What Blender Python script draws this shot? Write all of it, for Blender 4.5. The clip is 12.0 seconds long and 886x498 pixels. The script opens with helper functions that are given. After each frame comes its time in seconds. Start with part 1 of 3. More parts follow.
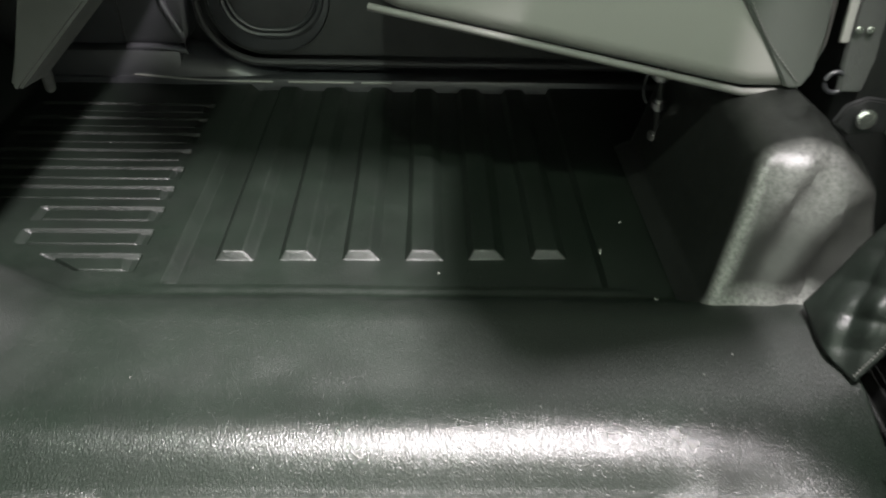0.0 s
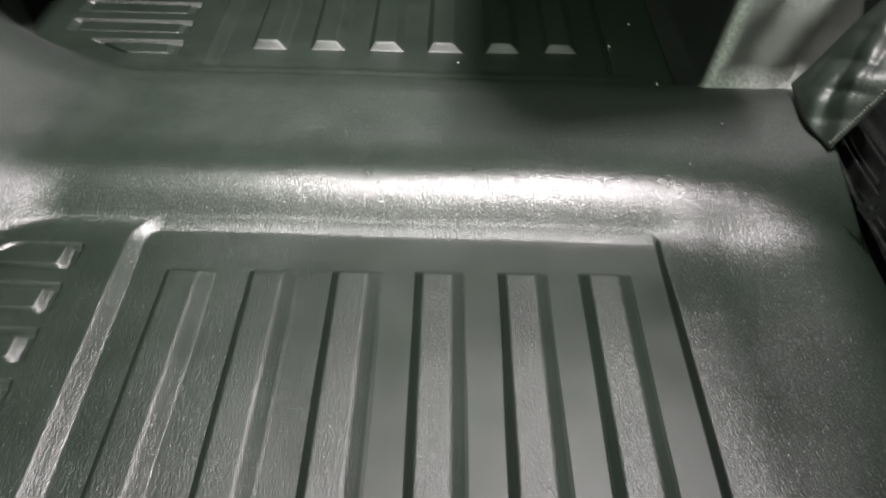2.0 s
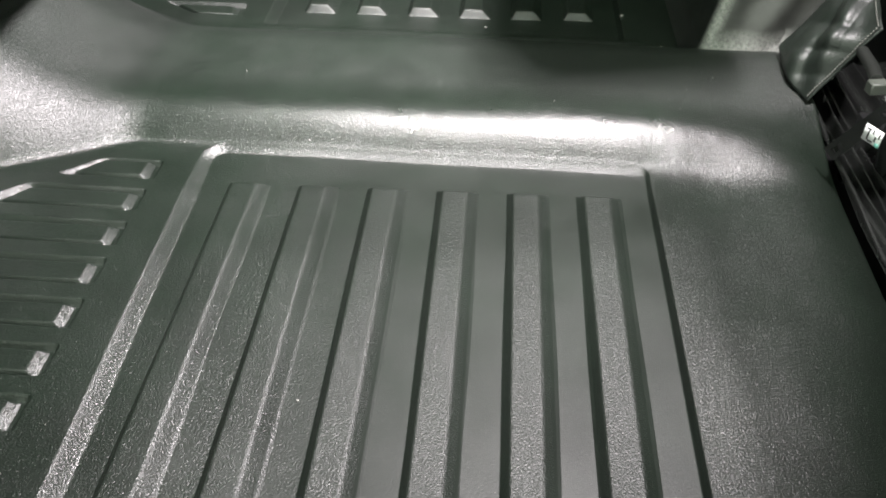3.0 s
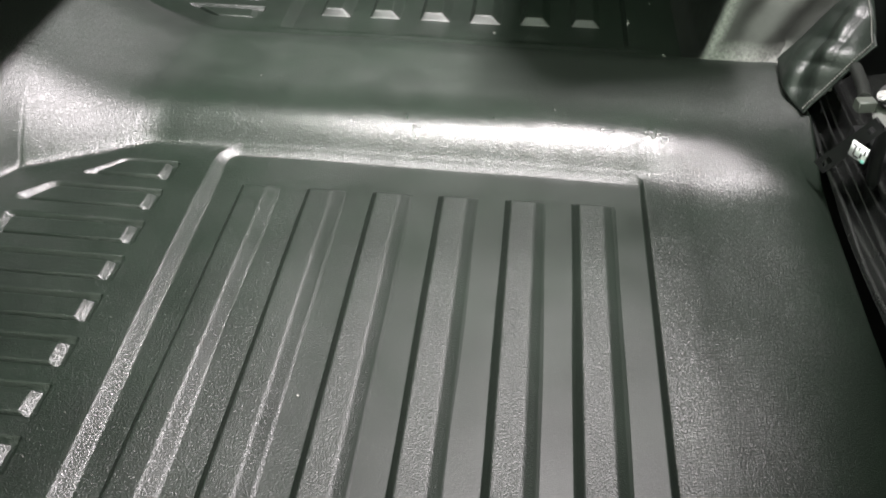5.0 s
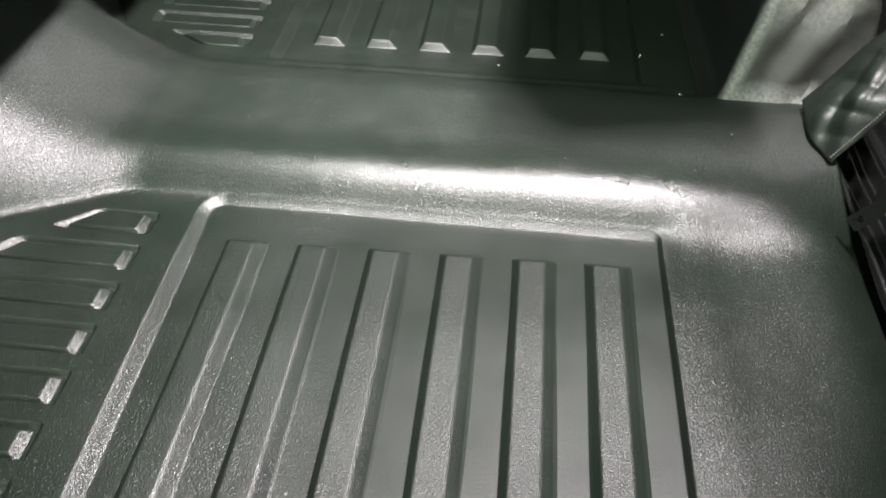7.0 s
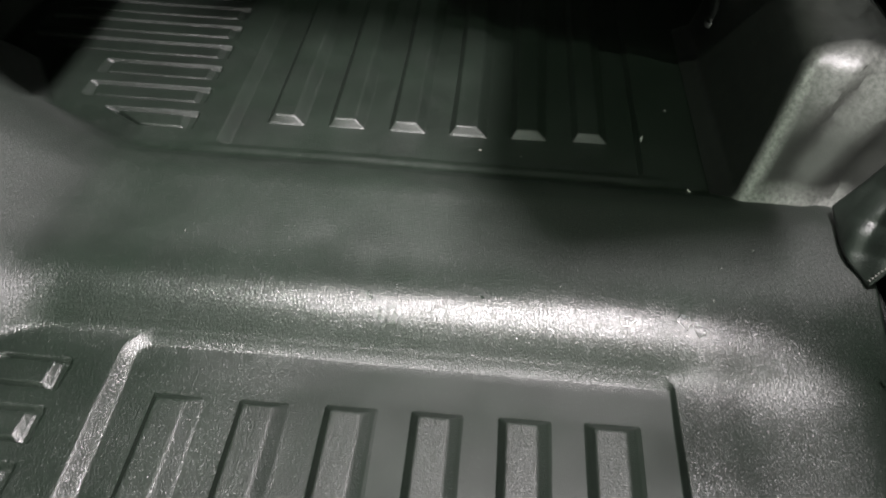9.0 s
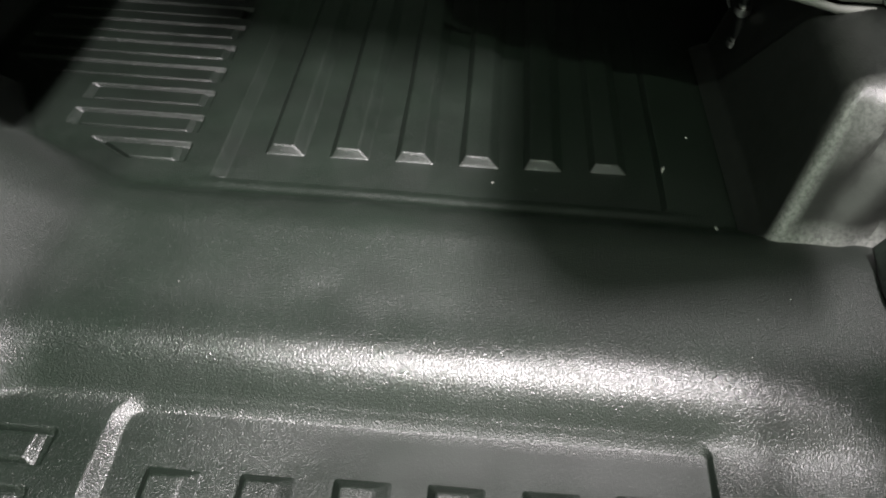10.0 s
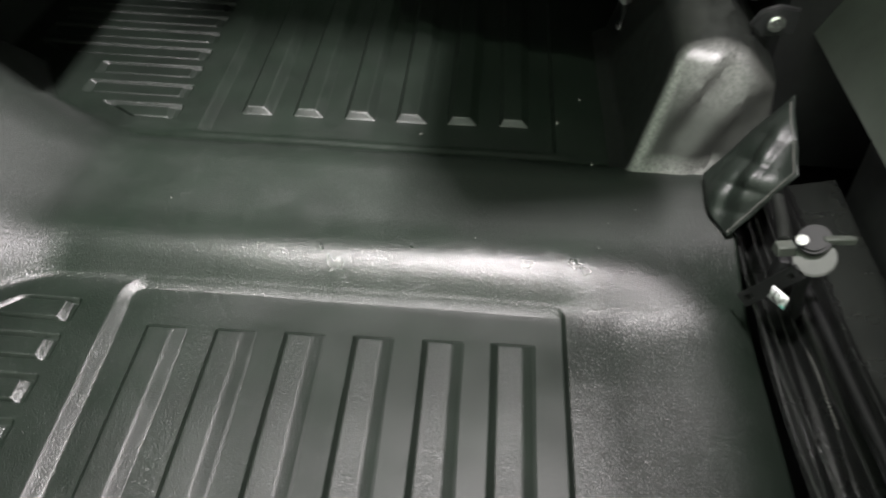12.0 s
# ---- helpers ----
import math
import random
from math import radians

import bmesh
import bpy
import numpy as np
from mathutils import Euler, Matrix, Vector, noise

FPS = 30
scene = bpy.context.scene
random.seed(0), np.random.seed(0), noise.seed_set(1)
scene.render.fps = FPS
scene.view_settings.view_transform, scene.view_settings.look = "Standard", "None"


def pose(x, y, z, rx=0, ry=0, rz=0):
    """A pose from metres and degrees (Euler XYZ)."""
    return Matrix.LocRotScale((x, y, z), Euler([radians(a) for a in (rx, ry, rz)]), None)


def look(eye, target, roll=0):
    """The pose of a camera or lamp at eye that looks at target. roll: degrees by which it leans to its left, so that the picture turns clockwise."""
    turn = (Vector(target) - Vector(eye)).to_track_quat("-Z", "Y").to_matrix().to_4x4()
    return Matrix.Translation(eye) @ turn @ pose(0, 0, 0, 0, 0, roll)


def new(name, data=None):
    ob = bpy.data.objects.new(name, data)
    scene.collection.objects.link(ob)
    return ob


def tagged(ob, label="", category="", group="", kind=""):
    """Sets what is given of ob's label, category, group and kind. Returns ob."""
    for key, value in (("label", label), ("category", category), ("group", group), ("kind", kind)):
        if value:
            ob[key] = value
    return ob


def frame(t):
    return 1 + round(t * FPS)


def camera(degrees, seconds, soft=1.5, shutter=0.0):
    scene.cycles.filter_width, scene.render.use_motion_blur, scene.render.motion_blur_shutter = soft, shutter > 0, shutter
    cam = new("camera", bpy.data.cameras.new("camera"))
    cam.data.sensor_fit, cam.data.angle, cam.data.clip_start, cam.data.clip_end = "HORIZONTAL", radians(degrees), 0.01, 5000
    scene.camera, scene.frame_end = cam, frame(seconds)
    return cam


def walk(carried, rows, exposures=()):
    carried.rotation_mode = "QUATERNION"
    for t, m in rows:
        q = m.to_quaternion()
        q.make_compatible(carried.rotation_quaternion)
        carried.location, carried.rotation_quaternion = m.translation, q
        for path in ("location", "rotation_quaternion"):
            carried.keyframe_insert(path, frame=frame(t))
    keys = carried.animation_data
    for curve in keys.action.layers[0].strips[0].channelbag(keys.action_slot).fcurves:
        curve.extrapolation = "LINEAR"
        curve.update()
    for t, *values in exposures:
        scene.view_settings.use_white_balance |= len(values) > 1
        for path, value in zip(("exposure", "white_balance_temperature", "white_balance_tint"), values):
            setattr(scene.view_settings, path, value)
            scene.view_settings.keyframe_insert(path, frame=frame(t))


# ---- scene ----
cam = camera(55.1, 12.0, 2.0, 0.5)
PATH = [
    (0, (0.013, 0.033, 0.43), (0.059, 1.711, -0.659), 1.4),
    (0.5, (-0.007, 0.094, 0.402), (0.05, 1.753, -0.713), 1.7),
    (1, (-0.012, 0.085, 0.376), (0.055, 1.7, -0.802), 2.0),
    (1.4, (-0.01, 0.034, 0.382), (0.057, 1.59, -0.873), 1.8),
    (1.5, (-0.007, 0.017, 0.383), (0.062, 1.56, -0.887), 2.5),
    (2, (0.011, -0.082, 0.4), (0.026, 1.429, -0.91), 1.9),
    (2.5, (0.035, -0.166, 0.415), (-0.013, 1.34, -0.9), 1.2),
    (3, (0.036, -0.206, 0.422), (-0.054, 1.303, -0.887), 1.0),
    (5, (0.058, -0.219, 0.457), (-0.088, 1.26, -0.882), 0.7),
    (5.5, (0.051, -0.225, 0.469), (-0.087, 1.252, -0.873), 1.0),
    (6, (0.047, -0.21, 0.465), (-0.088, 1.267, -0.877), 1.1),
    (6.5, (0.042, -0.176, 0.458), (-0.09, 1.299, -0.887), 1.3),
    (8.5, (0.039, -0.031, 0.459), (-0.049, 1.445, -0.887), 2.5),
    (9, (0.03, 0.016, 0.46), (-0.046, 1.489, -0.891), 2.7),
    (9.5, (0.024, 0.055, 0.452), (-0.04, 1.52, -0.907), 2.9),
    (10, (0.008, 0.078, 0.458), (-0.045, 1.539, -0.907), 3.0),
    (10.5, (0.001, 0.057, 0.455), (-0.042, 1.516, -0.912), 3.1),
    (11, (0.007, 0.006, 0.453), (-0.034, 1.466, -0.913), 3.0),
    (11.5, (0.037, -0.048, 0.484), (-0.012, 1.419, -0.875), 2.8),
    (12, (0.087, -0.117, 0.529), (0.03, 1.369, -0.809), 2.5),
]
walk(cam, [(t, look(eye, target, roll)) for t, eye, target, roll in PATH],
     exposures=[(0.0, -0.47), (1.0, -0.60), (2.0, -0.34), (3.0, -0.08), (5.0, 0.0), (6.5, -0.04), (8.5, -0.50), (9.5, -0.70), (11.0, -0.70), (12.0, -0.60)])

# ---------------------------------------------------------------- world and light
world = bpy.data.worlds.new("night")
scene.world = world
world.use_nodes = True
world.node_tree.nodes["Background"].inputs[0].default_value = (0.90, 1.0, 0.84, 1)
world.node_tree.nodes["Background"].inputs[1].default_value = 3.5


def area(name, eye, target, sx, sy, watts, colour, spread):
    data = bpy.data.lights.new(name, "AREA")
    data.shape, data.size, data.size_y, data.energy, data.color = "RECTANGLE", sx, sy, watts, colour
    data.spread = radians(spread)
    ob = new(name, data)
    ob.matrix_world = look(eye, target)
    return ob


area("dome_lamp", (0.31, 0.27, 1.12), (-0.20, 0.54, 0.0), 0.09, 0.014, 24.0, (1.0, 0.915, 0.945), 66)
# added fill for the far panel; no such lamp is known there
area("fill_lamp", (-0.06, 0.20, 1.14), (-0.06, 0.80, 0.0), 0.05, 0.03, 3.4, (0.86, 1.0, 0.82), 80)
scene.view_settings.exposure = 0.0

# ---------------------------------------------------------------- materials


def material(name, colour, rough=0.5, metal=0.0, grain=0.0, grain_size=0.0015, mottle=0.25, mottle_size=0.08,
             wear=0.0, wear_colour=(0.3, 0.3, 0.3), spec=0.5):
    m = bpy.data.materials.new(name)
    m.use_nodes = True
    nt = m.node_tree
    nodes, links = nt.nodes, nt.links
    b = nodes["Principled BSDF"]
    b.inputs["Roughness"].default_value = rough
    b.inputs["Metallic"].default_value = metal
    b.inputs["Specular IOR Level"].default_value = spec
    geo = nodes.new("ShaderNodeNewGeometry")

    def noise_tex(scale, detail=3.0, rough_=0.6):
        n = nodes.new("ShaderNodeTexNoise")
        n.inputs["Scale"].default_value = scale
        n.inputs["Detail"].default_value = detail
        n.inputs["Roughness"].default_value = rough_
        links.new(geo.outputs["Position"], n.inputs["Vector"])
        return n.outputs["Fac"]

    def ramp(fac, a, c, lo, hi):
        r = nodes.new("ShaderNodeMapRange")
        r.inputs[1].default_value, r.inputs[2].default_value = a, c
        r.inputs[3].default_value, r.inputs[4].default_value = lo, hi
        links.new(fac, r.inputs[0])
        return r.outputs[0]

    def mix(fac, c1, c2):
        n = nodes.new("ShaderNodeMix")
        n.data_type = "RGBA"
        if isinstance(fac, float):
            n.inputs[0].default_value = fac
        else:
            links.new(fac, n.inputs[0])
        for sock, c in ((n.inputs[6], c1), (n.inputs[7], c2)):
            if isinstance(c, tuple):
                sock.default_value = (*c, 1)
            else:
                links.new(c, sock)
        return n.outputs[2]

    lo = tuple(c * (1 - mottle) for c in colour)
    hi = tuple(min(1.0, c * (1 + mottle)) for c in colour)
    col = mix(ramp(noise_tex(1.0 / mottle_size, 5.0), 0.3, 0.7, 0.0, 1.0), lo, hi)
    fine = noise_tex(1.0 / max(grain_size, 1e-4) * 0.9, 2.0)
    if wear:
        col = mix(ramp(noise_tex(1.0 / (mottle_size * 0.35), 6.0, 0.75), 0.55, 0.75, 0.0, wear), col, wear_colour)
    links.new(col, b.inputs["Base Color"])
    r2 = ramp(noise_tex(1.0 / (mottle_size * 0.6), 4.0), 0.3, 0.7, rough * 0.88, min(1.0, rough * 1.12))
    links.new(r2, b.inputs["Roughness"])
    if grain:
        v = nodes.new("ShaderNodeTexVoronoi")
        v.inputs["Scale"].default_value = 1.0 / grain_size
        v.feature = "SMOOTH_F1"
        links.new(geo.outputs["Position"], v.inputs["Vector"])
        add = nodes.new("ShaderNodeMath")
        add.operation = "MULTIPLY_ADD"
        links.new(fine, add.inputs[0])
        add.inputs[1].default_value = 0.8
        links.new(v.outputs["Distance"], add.inputs[2])
        bump = nodes.new("ShaderNodeBump")
        bump.inputs["Strength"].default_value = grain
        bump.inputs["Distance"].default_value = grain_size * 0.5
        links.new(add.outputs[0], bump.inputs["Height"])
        links.new(bump.outputs[0], b.inputs["Normal"])
    return m


def grained_vinyl(name, colour):
    """Black moulded vinyl: pebbled grain, rubbed smooth by feet on the panel floor and along the tunnel's near slope."""
    m = bpy.data.materials.new(name)
    m.use_nodes = True
    nodes, links = m.node_tree.nodes, m.node_tree.links
    b = nodes["Principled BSDF"]
    geo = nodes.new("ShaderNodeNewGeometry")
    xyz = nodes.new("ShaderNodeSeparateXYZ")
    links.new(geo.outputs["Position"], xyz.inputs[0])

    def noise(scale, detail=3.0, rough=0.6):
        n = nodes.new("ShaderNodeTexNoise")
        n.inputs["Scale"].default_value, n.inputs["Detail"].default_value, n.inputs["Roughness"].default_value = scale, detail, rough
        links.new(geo.outputs["Position"], n.inputs["Vector"])
        return n.outputs["Fac"]

    def ramp(fac, a, c, lo, hi):
        r = nodes.new("ShaderNodeMapRange")
        for k, v in enumerate((a, c, lo, hi)):
            r.inputs[k + 1].default_value = v
        links.new(fac, r.inputs[0])
        return r.outputs[0]

    def calc(op, a, c, d=None):
        n = nodes.new("ShaderNodeMath")
        n.operation = op
        for sock, v in zip(n.inputs, (a, c, d)):
            if isinstance(v, (int, float)):
                sock.default_value = v
            elif v is not None:
                links.new(v, sock)
        return n.outputs[0]

    def mix(fac, c1, c2):
        n = nodes.new("ShaderNodeMix")
        n.data_type = "RGBA"
        links.new(fac, n.inputs[0])
        for sock, c in ((n.inputs[6], c1), (n.inputs[7], c2)):
            if isinstance(c, tuple):
                sock.default_value = (*c, 1)
            else:
                links.new(c, sock)
        return n.outputs[2]

    x, y, z = xyz.outputs
    patchy = noise(26.0, 5.0)
    # the panel floor under the feet, on the side of the seat
    floor_rub = calc("MULTIPLY", calc("MULTIPLY", ramp(calc("MULTIPLY_ADD", patchy, 0.06, x), -0.075, 0.0, 0.0, 1.0), calc("MULTIPLY", ramp(z, -0.0045, -0.0030, 1.0, 0.0), ramp(x, 0.174, 0.177, 1.0, 0.0))), ramp(y, 0.388, 0.396, 1.0, 0.0))
    trodden = calc("MULTIPLY", calc("MULTIPLY", ramp(calc("MULTIPLY_ADD", patchy, 0.06, x), -0.17, 0.0, 0.0, 1.0), ramp(z, 0.003, 0.008, 1.0, 0.0)), ramp(y, 0.398, 0.410, 1.0, 0.0))
    slope_rub = calc("MULTIPLY", calc("MULTIPLY", ramp(z, 0.008, 0.018, 0.0, 1.0), ramp(y, 0.432, 0.492, 1.0, 0.0)), calc("MULTIPLY", ramp(x, 0.14, 0.28, 1.0, 0.0), ramp(x, -0.31, -0.23, 0.0, 1.0)))
    tone = mix(ramp(noise(12.0, 5.0), 0.3, 0.7, 0.0, 1.0), tuple(c * 0.75 for c in colour), tuple(c * 1.25 for c in colour))
    tone = mix(ramp(noise(240.0, 4.0, 0.75), 0.58, 0.75, 0.0, 0.35), tone, tuple(c * 3 for c in colour))
    dust = ramp(noise(900.0, 2.0), 0.66, 0.72, 0.0, 0.25)
    links.new(mix(dust, tone, (0.10, 0.10, 0.09)), b.inputs["Base Color"])
    rough = calc("ADD", calc("ADD", ramp(noise(20.0, 4.0), 0.3, 0.7, 0.29, 0.37), calc("MULTIPLY", slope_rub, -0.03)), calc("MULTIPLY", calc("MULTIPLY", ramp(y, 0.442, 0.480, 0.0, 1.0), ramp(x, -0.05, 0.12, 0.13, 0.21)), ramp(z, 0.012, 0.020, 0.0, 1.0)))
    rough = calc("ADD", rough, calc("ADD", ramp(y, 0.60, 0.64, 0.0, 0.09), calc("MULTIPLY", ramp(x, -0.31, -0.26, 0.10, 0.0), ramp(z, 0.004, 0.012, 0.0, 1.0))))
    links.new(calc("ADD", rough, calc("MULTIPLY", calc("MULTIPLY", trodden, 0.11), ramp(x, 0.175, 0.18, 1.0, 0.2))), b.inputs["Roughness"])
    b.inputs["Specular IOR Level"].default_value = 0.5
    v = nodes.new("ShaderNodeTexVoronoi")
    v.inputs["Scale"].default_value = 960.0
    links.new(geo.outputs["Position"], v.inputs["Vector"])
    height = calc("SUBTRACT", calc("MULTIPLY", noise(1100.0, 1.0), 0.8), v.outputs["Distance"])
    bump = nodes.new("ShaderNodeBump")
    links.new(calc("SUBTRACT", calc("SUBTRACT", 0.9, calc("MULTIPLY", floor_rub, 0.72)), calc("MULTIPLY", slope_rub, 0.2)), bump.inputs["Strength"])
    bump.inputs["Distance"].default_value = 0.00031
    links.new(height, bump.inputs["Height"])
    links.new(bump.outputs[0], b.inputs["Normal"])
    return m


VINYL = grained_vinyl("grained_vinyl", (0.0034, 0.0060, 0.0039))


def scuffed_vinyl(name):
    """Shiny black vinyl, crinkled and rubbed pale along its edges and upper end. Its lit front and foot are brightened
    in the colour.
    """
    m = material(name, (0.0075, 0.0085, 0.0075), 0.36, spec=0.45, grain=0.25, grain_size=0.0012, mottle=0.4, mottle_size=0.02, wear=0.3, wear_colour=(0.05, 0.052, 0.048))
    nodes, links = m.node_tree.nodes, m.node_tree.links
    b = nodes["Principled BSDF"]
    geo = nodes.new("ShaderNodeNewGeometry")
    xyz = nodes.new("ShaderNodeSeparateXYZ")
    links.new(geo.outputs["Position"], xyz.inputs[0])

    def ramp(fac, a, c, lo, hi):
        r = nodes.new("ShaderNodeMapRange")
        for k, v in enumerate((a, c, lo, hi)):
            r.inputs[k + 1].default_value = v
        links.new(fac, r.inputs[0])
        return r.outputs[0]

    def calc(op, a, c):
        n = nodes.new("ShaderNodeMath")
        n.operation = op
        for sock, v in zip(n.inputs, (a, c)):
            if isinstance(v, (int, float)):
                sock.default_value = v
            else:
                links.new(v, sock)
        return n.outputs[0]

    def noise(scale, detail, rough):
        n = nodes.new("ShaderNodeTexNoise")
        n.inputs["Scale"].default_value, n.inputs["Detail"].default_value, n.inputs["Roughness"].default_value = scale, detail, rough
        links.new(geo.outputs["Position"], n.inputs["Vector"])
        return n.outputs["Fac"]

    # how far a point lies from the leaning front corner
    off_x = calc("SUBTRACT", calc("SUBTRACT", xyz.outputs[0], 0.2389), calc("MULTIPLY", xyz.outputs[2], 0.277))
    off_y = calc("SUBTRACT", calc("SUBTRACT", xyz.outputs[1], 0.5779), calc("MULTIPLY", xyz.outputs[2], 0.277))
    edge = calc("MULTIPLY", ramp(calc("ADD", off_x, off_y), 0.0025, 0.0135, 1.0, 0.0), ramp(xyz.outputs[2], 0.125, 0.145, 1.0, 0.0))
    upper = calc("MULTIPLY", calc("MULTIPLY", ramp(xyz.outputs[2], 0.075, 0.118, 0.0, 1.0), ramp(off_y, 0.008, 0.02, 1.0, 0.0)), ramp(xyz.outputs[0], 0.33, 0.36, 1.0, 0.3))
    # foot and front: light they catch is put into the colour, with scuffs
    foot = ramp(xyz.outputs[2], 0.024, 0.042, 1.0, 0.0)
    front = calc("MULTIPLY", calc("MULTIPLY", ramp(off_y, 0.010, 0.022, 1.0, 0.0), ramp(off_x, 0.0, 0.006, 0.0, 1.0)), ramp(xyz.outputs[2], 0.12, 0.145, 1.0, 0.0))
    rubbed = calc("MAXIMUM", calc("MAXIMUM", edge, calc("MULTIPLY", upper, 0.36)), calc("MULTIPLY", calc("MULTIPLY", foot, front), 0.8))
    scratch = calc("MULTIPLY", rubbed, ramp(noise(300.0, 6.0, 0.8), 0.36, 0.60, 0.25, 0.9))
    old = b.inputs["Base Color"].links[0].from_socket
    tint = nodes.new("ShaderNodeMix")
    tint.data_type = "RGBA"
    links.new(scratch, tint.inputs[0])
    # paler front face: patchy wear, plus brightness added in place of light
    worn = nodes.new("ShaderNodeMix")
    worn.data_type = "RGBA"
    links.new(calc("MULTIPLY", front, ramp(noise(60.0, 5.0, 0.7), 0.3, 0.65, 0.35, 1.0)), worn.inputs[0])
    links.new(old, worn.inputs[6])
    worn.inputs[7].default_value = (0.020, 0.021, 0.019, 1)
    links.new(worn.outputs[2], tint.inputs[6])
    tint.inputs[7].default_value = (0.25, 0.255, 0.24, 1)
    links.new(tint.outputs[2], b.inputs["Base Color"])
    crinkle = nodes.new("ShaderNodeBump")
    crinkle.inputs["Distance"].default_value = 0.0022
    links.new(ramp(rubbed, 0.0, 1.0, 0.04, 0.5), crinkle.inputs["Strength"])
    links.new(noise(330.0, 5.0, 0.65), crinkle.inputs["Height"])
    links.new(b.inputs["Normal"].links[0].from_socket, crinkle.inputs["Normal"])
    links.new(crinkle.outputs[0], b.inputs["Normal"])
    return m


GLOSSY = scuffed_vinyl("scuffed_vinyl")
# pale patches in the colour stand for reflections on the folds
FLAP = material("flap_leatherette", (0.007, 0.0100, 0.0078), 0.42, spec=0.4, grain=0.4, grain_size=0.0012, mottle=0.3, mottle_size=0.03, wear=0.5, wear_colour=(0.025, 0.03, 0.026))
LEATHER = material("black_leatherette", (0.008, 0.0086, 0.0082), 0.26, spec=0.8, grain=0.4, grain_size=0.0012, mottle=0.3)
PALE = material("pale_leatherette", (0.19, 0.19, 0.176), 0.55, grain=0.2, grain_size=0.001, mottle=0.05, mottle_size=0.2)
GREY = material("grey_trim", (0.075, 0.08, 0.073), 0.6, grain=0.3, grain_size=0.001, mottle=0.08)
FABRIC = material("grey_fabric", (0.04, 0.044, 0.040), 0.8, grain=0.6, grain_size=0.0012, mottle=0.15)
SEATCLOTH = material("pale_grey_cloth", (0.10, 0.115, 0.098), 0.8, grain=0.5, grain_size=0.0012, mottle=0.12)
DISC = material("zinc_plate", (0.042, 0.047, 0.040), 0.5, spec=0.4, mottle=0.2, mottle_size=0.02)
METAL = material("dull_steel", (0.010, 0.011, 0.010), 0.45, spec=0.35, mottle=0.2)
PLASTIC = material("black_plastic", (0.02, 0.021, 0.023), 0.4, grain=0.3, grain_size=0.001, mottle=0.2)
# lighter than black_plastic, so the ridge's highlight is partly in the colour
RIDGE = material("highlit_plastic", (0.045, 0.046, 0.05), 0.3, spec=0.8, mottle=0.2)
DOORCLOTH = material("dark_door_cloth", (0.016, 0.017, 0.017), 0.8, grain=0.6, grain_size=0.0012, mottle=0.15)
PIPING = material("pale_piping", (0.095, 0.096, 0.088), 0.6, mottle=0.1, mottle_size=0.03)
SIDEBAND = material("grey_green_band", (0.050, 0.056, 0.049), 0.6, grain=0.3, grain_size=0.001, mottle=0.08)
DARK = material("dark_lining", (0.012, 0.012, 0.013), 0.7, mottle=0.3)
STEEL = material("painted_steel", (0.008, 0.0085, 0.0085), 0.5, spec=0.25, mottle=0.3, wear=0.15, wear_colour=(0.06, 0.06, 0.06))
WORN = material("worn_steel", (0.4, 0.4, 0.39), 0.3, metal=1.0, mottle=0.3, mottle_size=0.01)
CHROME = material("bright_steel", (0.75, 0.75, 0.74), 0.22, metal=1.0, mottle=0.05)
WHITE = material("white_label", (0.8, 0.82, 0.82), 0.5, mottle=0.02)
TEAL = material("teal_print", (0.2, 0.5, 0.45), 0.5, mottle=0.02)
INK = material("black_ink", (0.015, 0.015, 0.018), 0.5, mottle=0.05)
THREAD = material("pale_thread", (0.12, 0.12, 0.11), 0.7, mottle=0.1)
ROOFING = material("headliner", (0.5, 0.5, 0.47), 0.9, mottle=0.05)

CONCRETE = material("concrete", (0.22, 0.22, 0.21), 0.8, mottle=0.2, mottle_size=0.4)

# ---------------------------------------------------------------- builders


def empty(name, label, category, at=(0, 0, 0), kind="", group=""):
    ob = new(name)
    ob.location = at
    ob.empty_display_size = 0.05
    return tagged(ob, label, category, group, kind)


def link_mesh(name, me, mat, parent=None, label="", smooth=True):
    if mat:
        me.materials.append(mat)
    if smooth:
        me.polygons.foreach_set("use_smooth", [True] * len(me.polygons))
    ob = new(name, me)
    if parent:
        ob.parent = parent
        ob.matrix_parent_inverse = Matrix.Translation(parent.location).inverted() if parent.parent is None else Matrix.Identity(4)
    if label:
        tagged(ob, label)
    return ob


def part(name, bm, mat, parent=None, label="", smooth=True, angle=40):
    me = bpy.data.meshes.new(name)
    bmesh.ops.recalc_face_normals(bm, faces=bm.faces)
    if smooth:
        for e in bm.edges:
            if len(e.link_faces) == 2 and e.calc_face_angle(0) > radians(angle):
                e.smooth = False
    bm.to_mesh(me)
    bm.free()
    return link_mesh(name, me, mat, parent, label, smooth)


def box(x0, x1, y0, y1, z0, z1, bevel=0.0, segments=2, m=None):
    bm = bmesh.new()
    bmesh.ops.create_cube(bm, size=1.0)
    bmesh.ops.scale(bm, vec=(x1 - x0, y1 - y0, z1 - z0), verts=bm.verts)
    bmesh.ops.translate(bm, vec=((x0 + x1) / 2, (y0 + y1) / 2, (z0 + z1) / 2), verts=bm.verts)
    if bevel:
        bmesh.ops.bevel(bm, geom=bm.edges[:], offset=bevel, segments=segments, profile=0.5, affect="EDGES")
    if m:
        bmesh.ops.transform(bm, matrix=m, verts=bm.verts)
    return bm


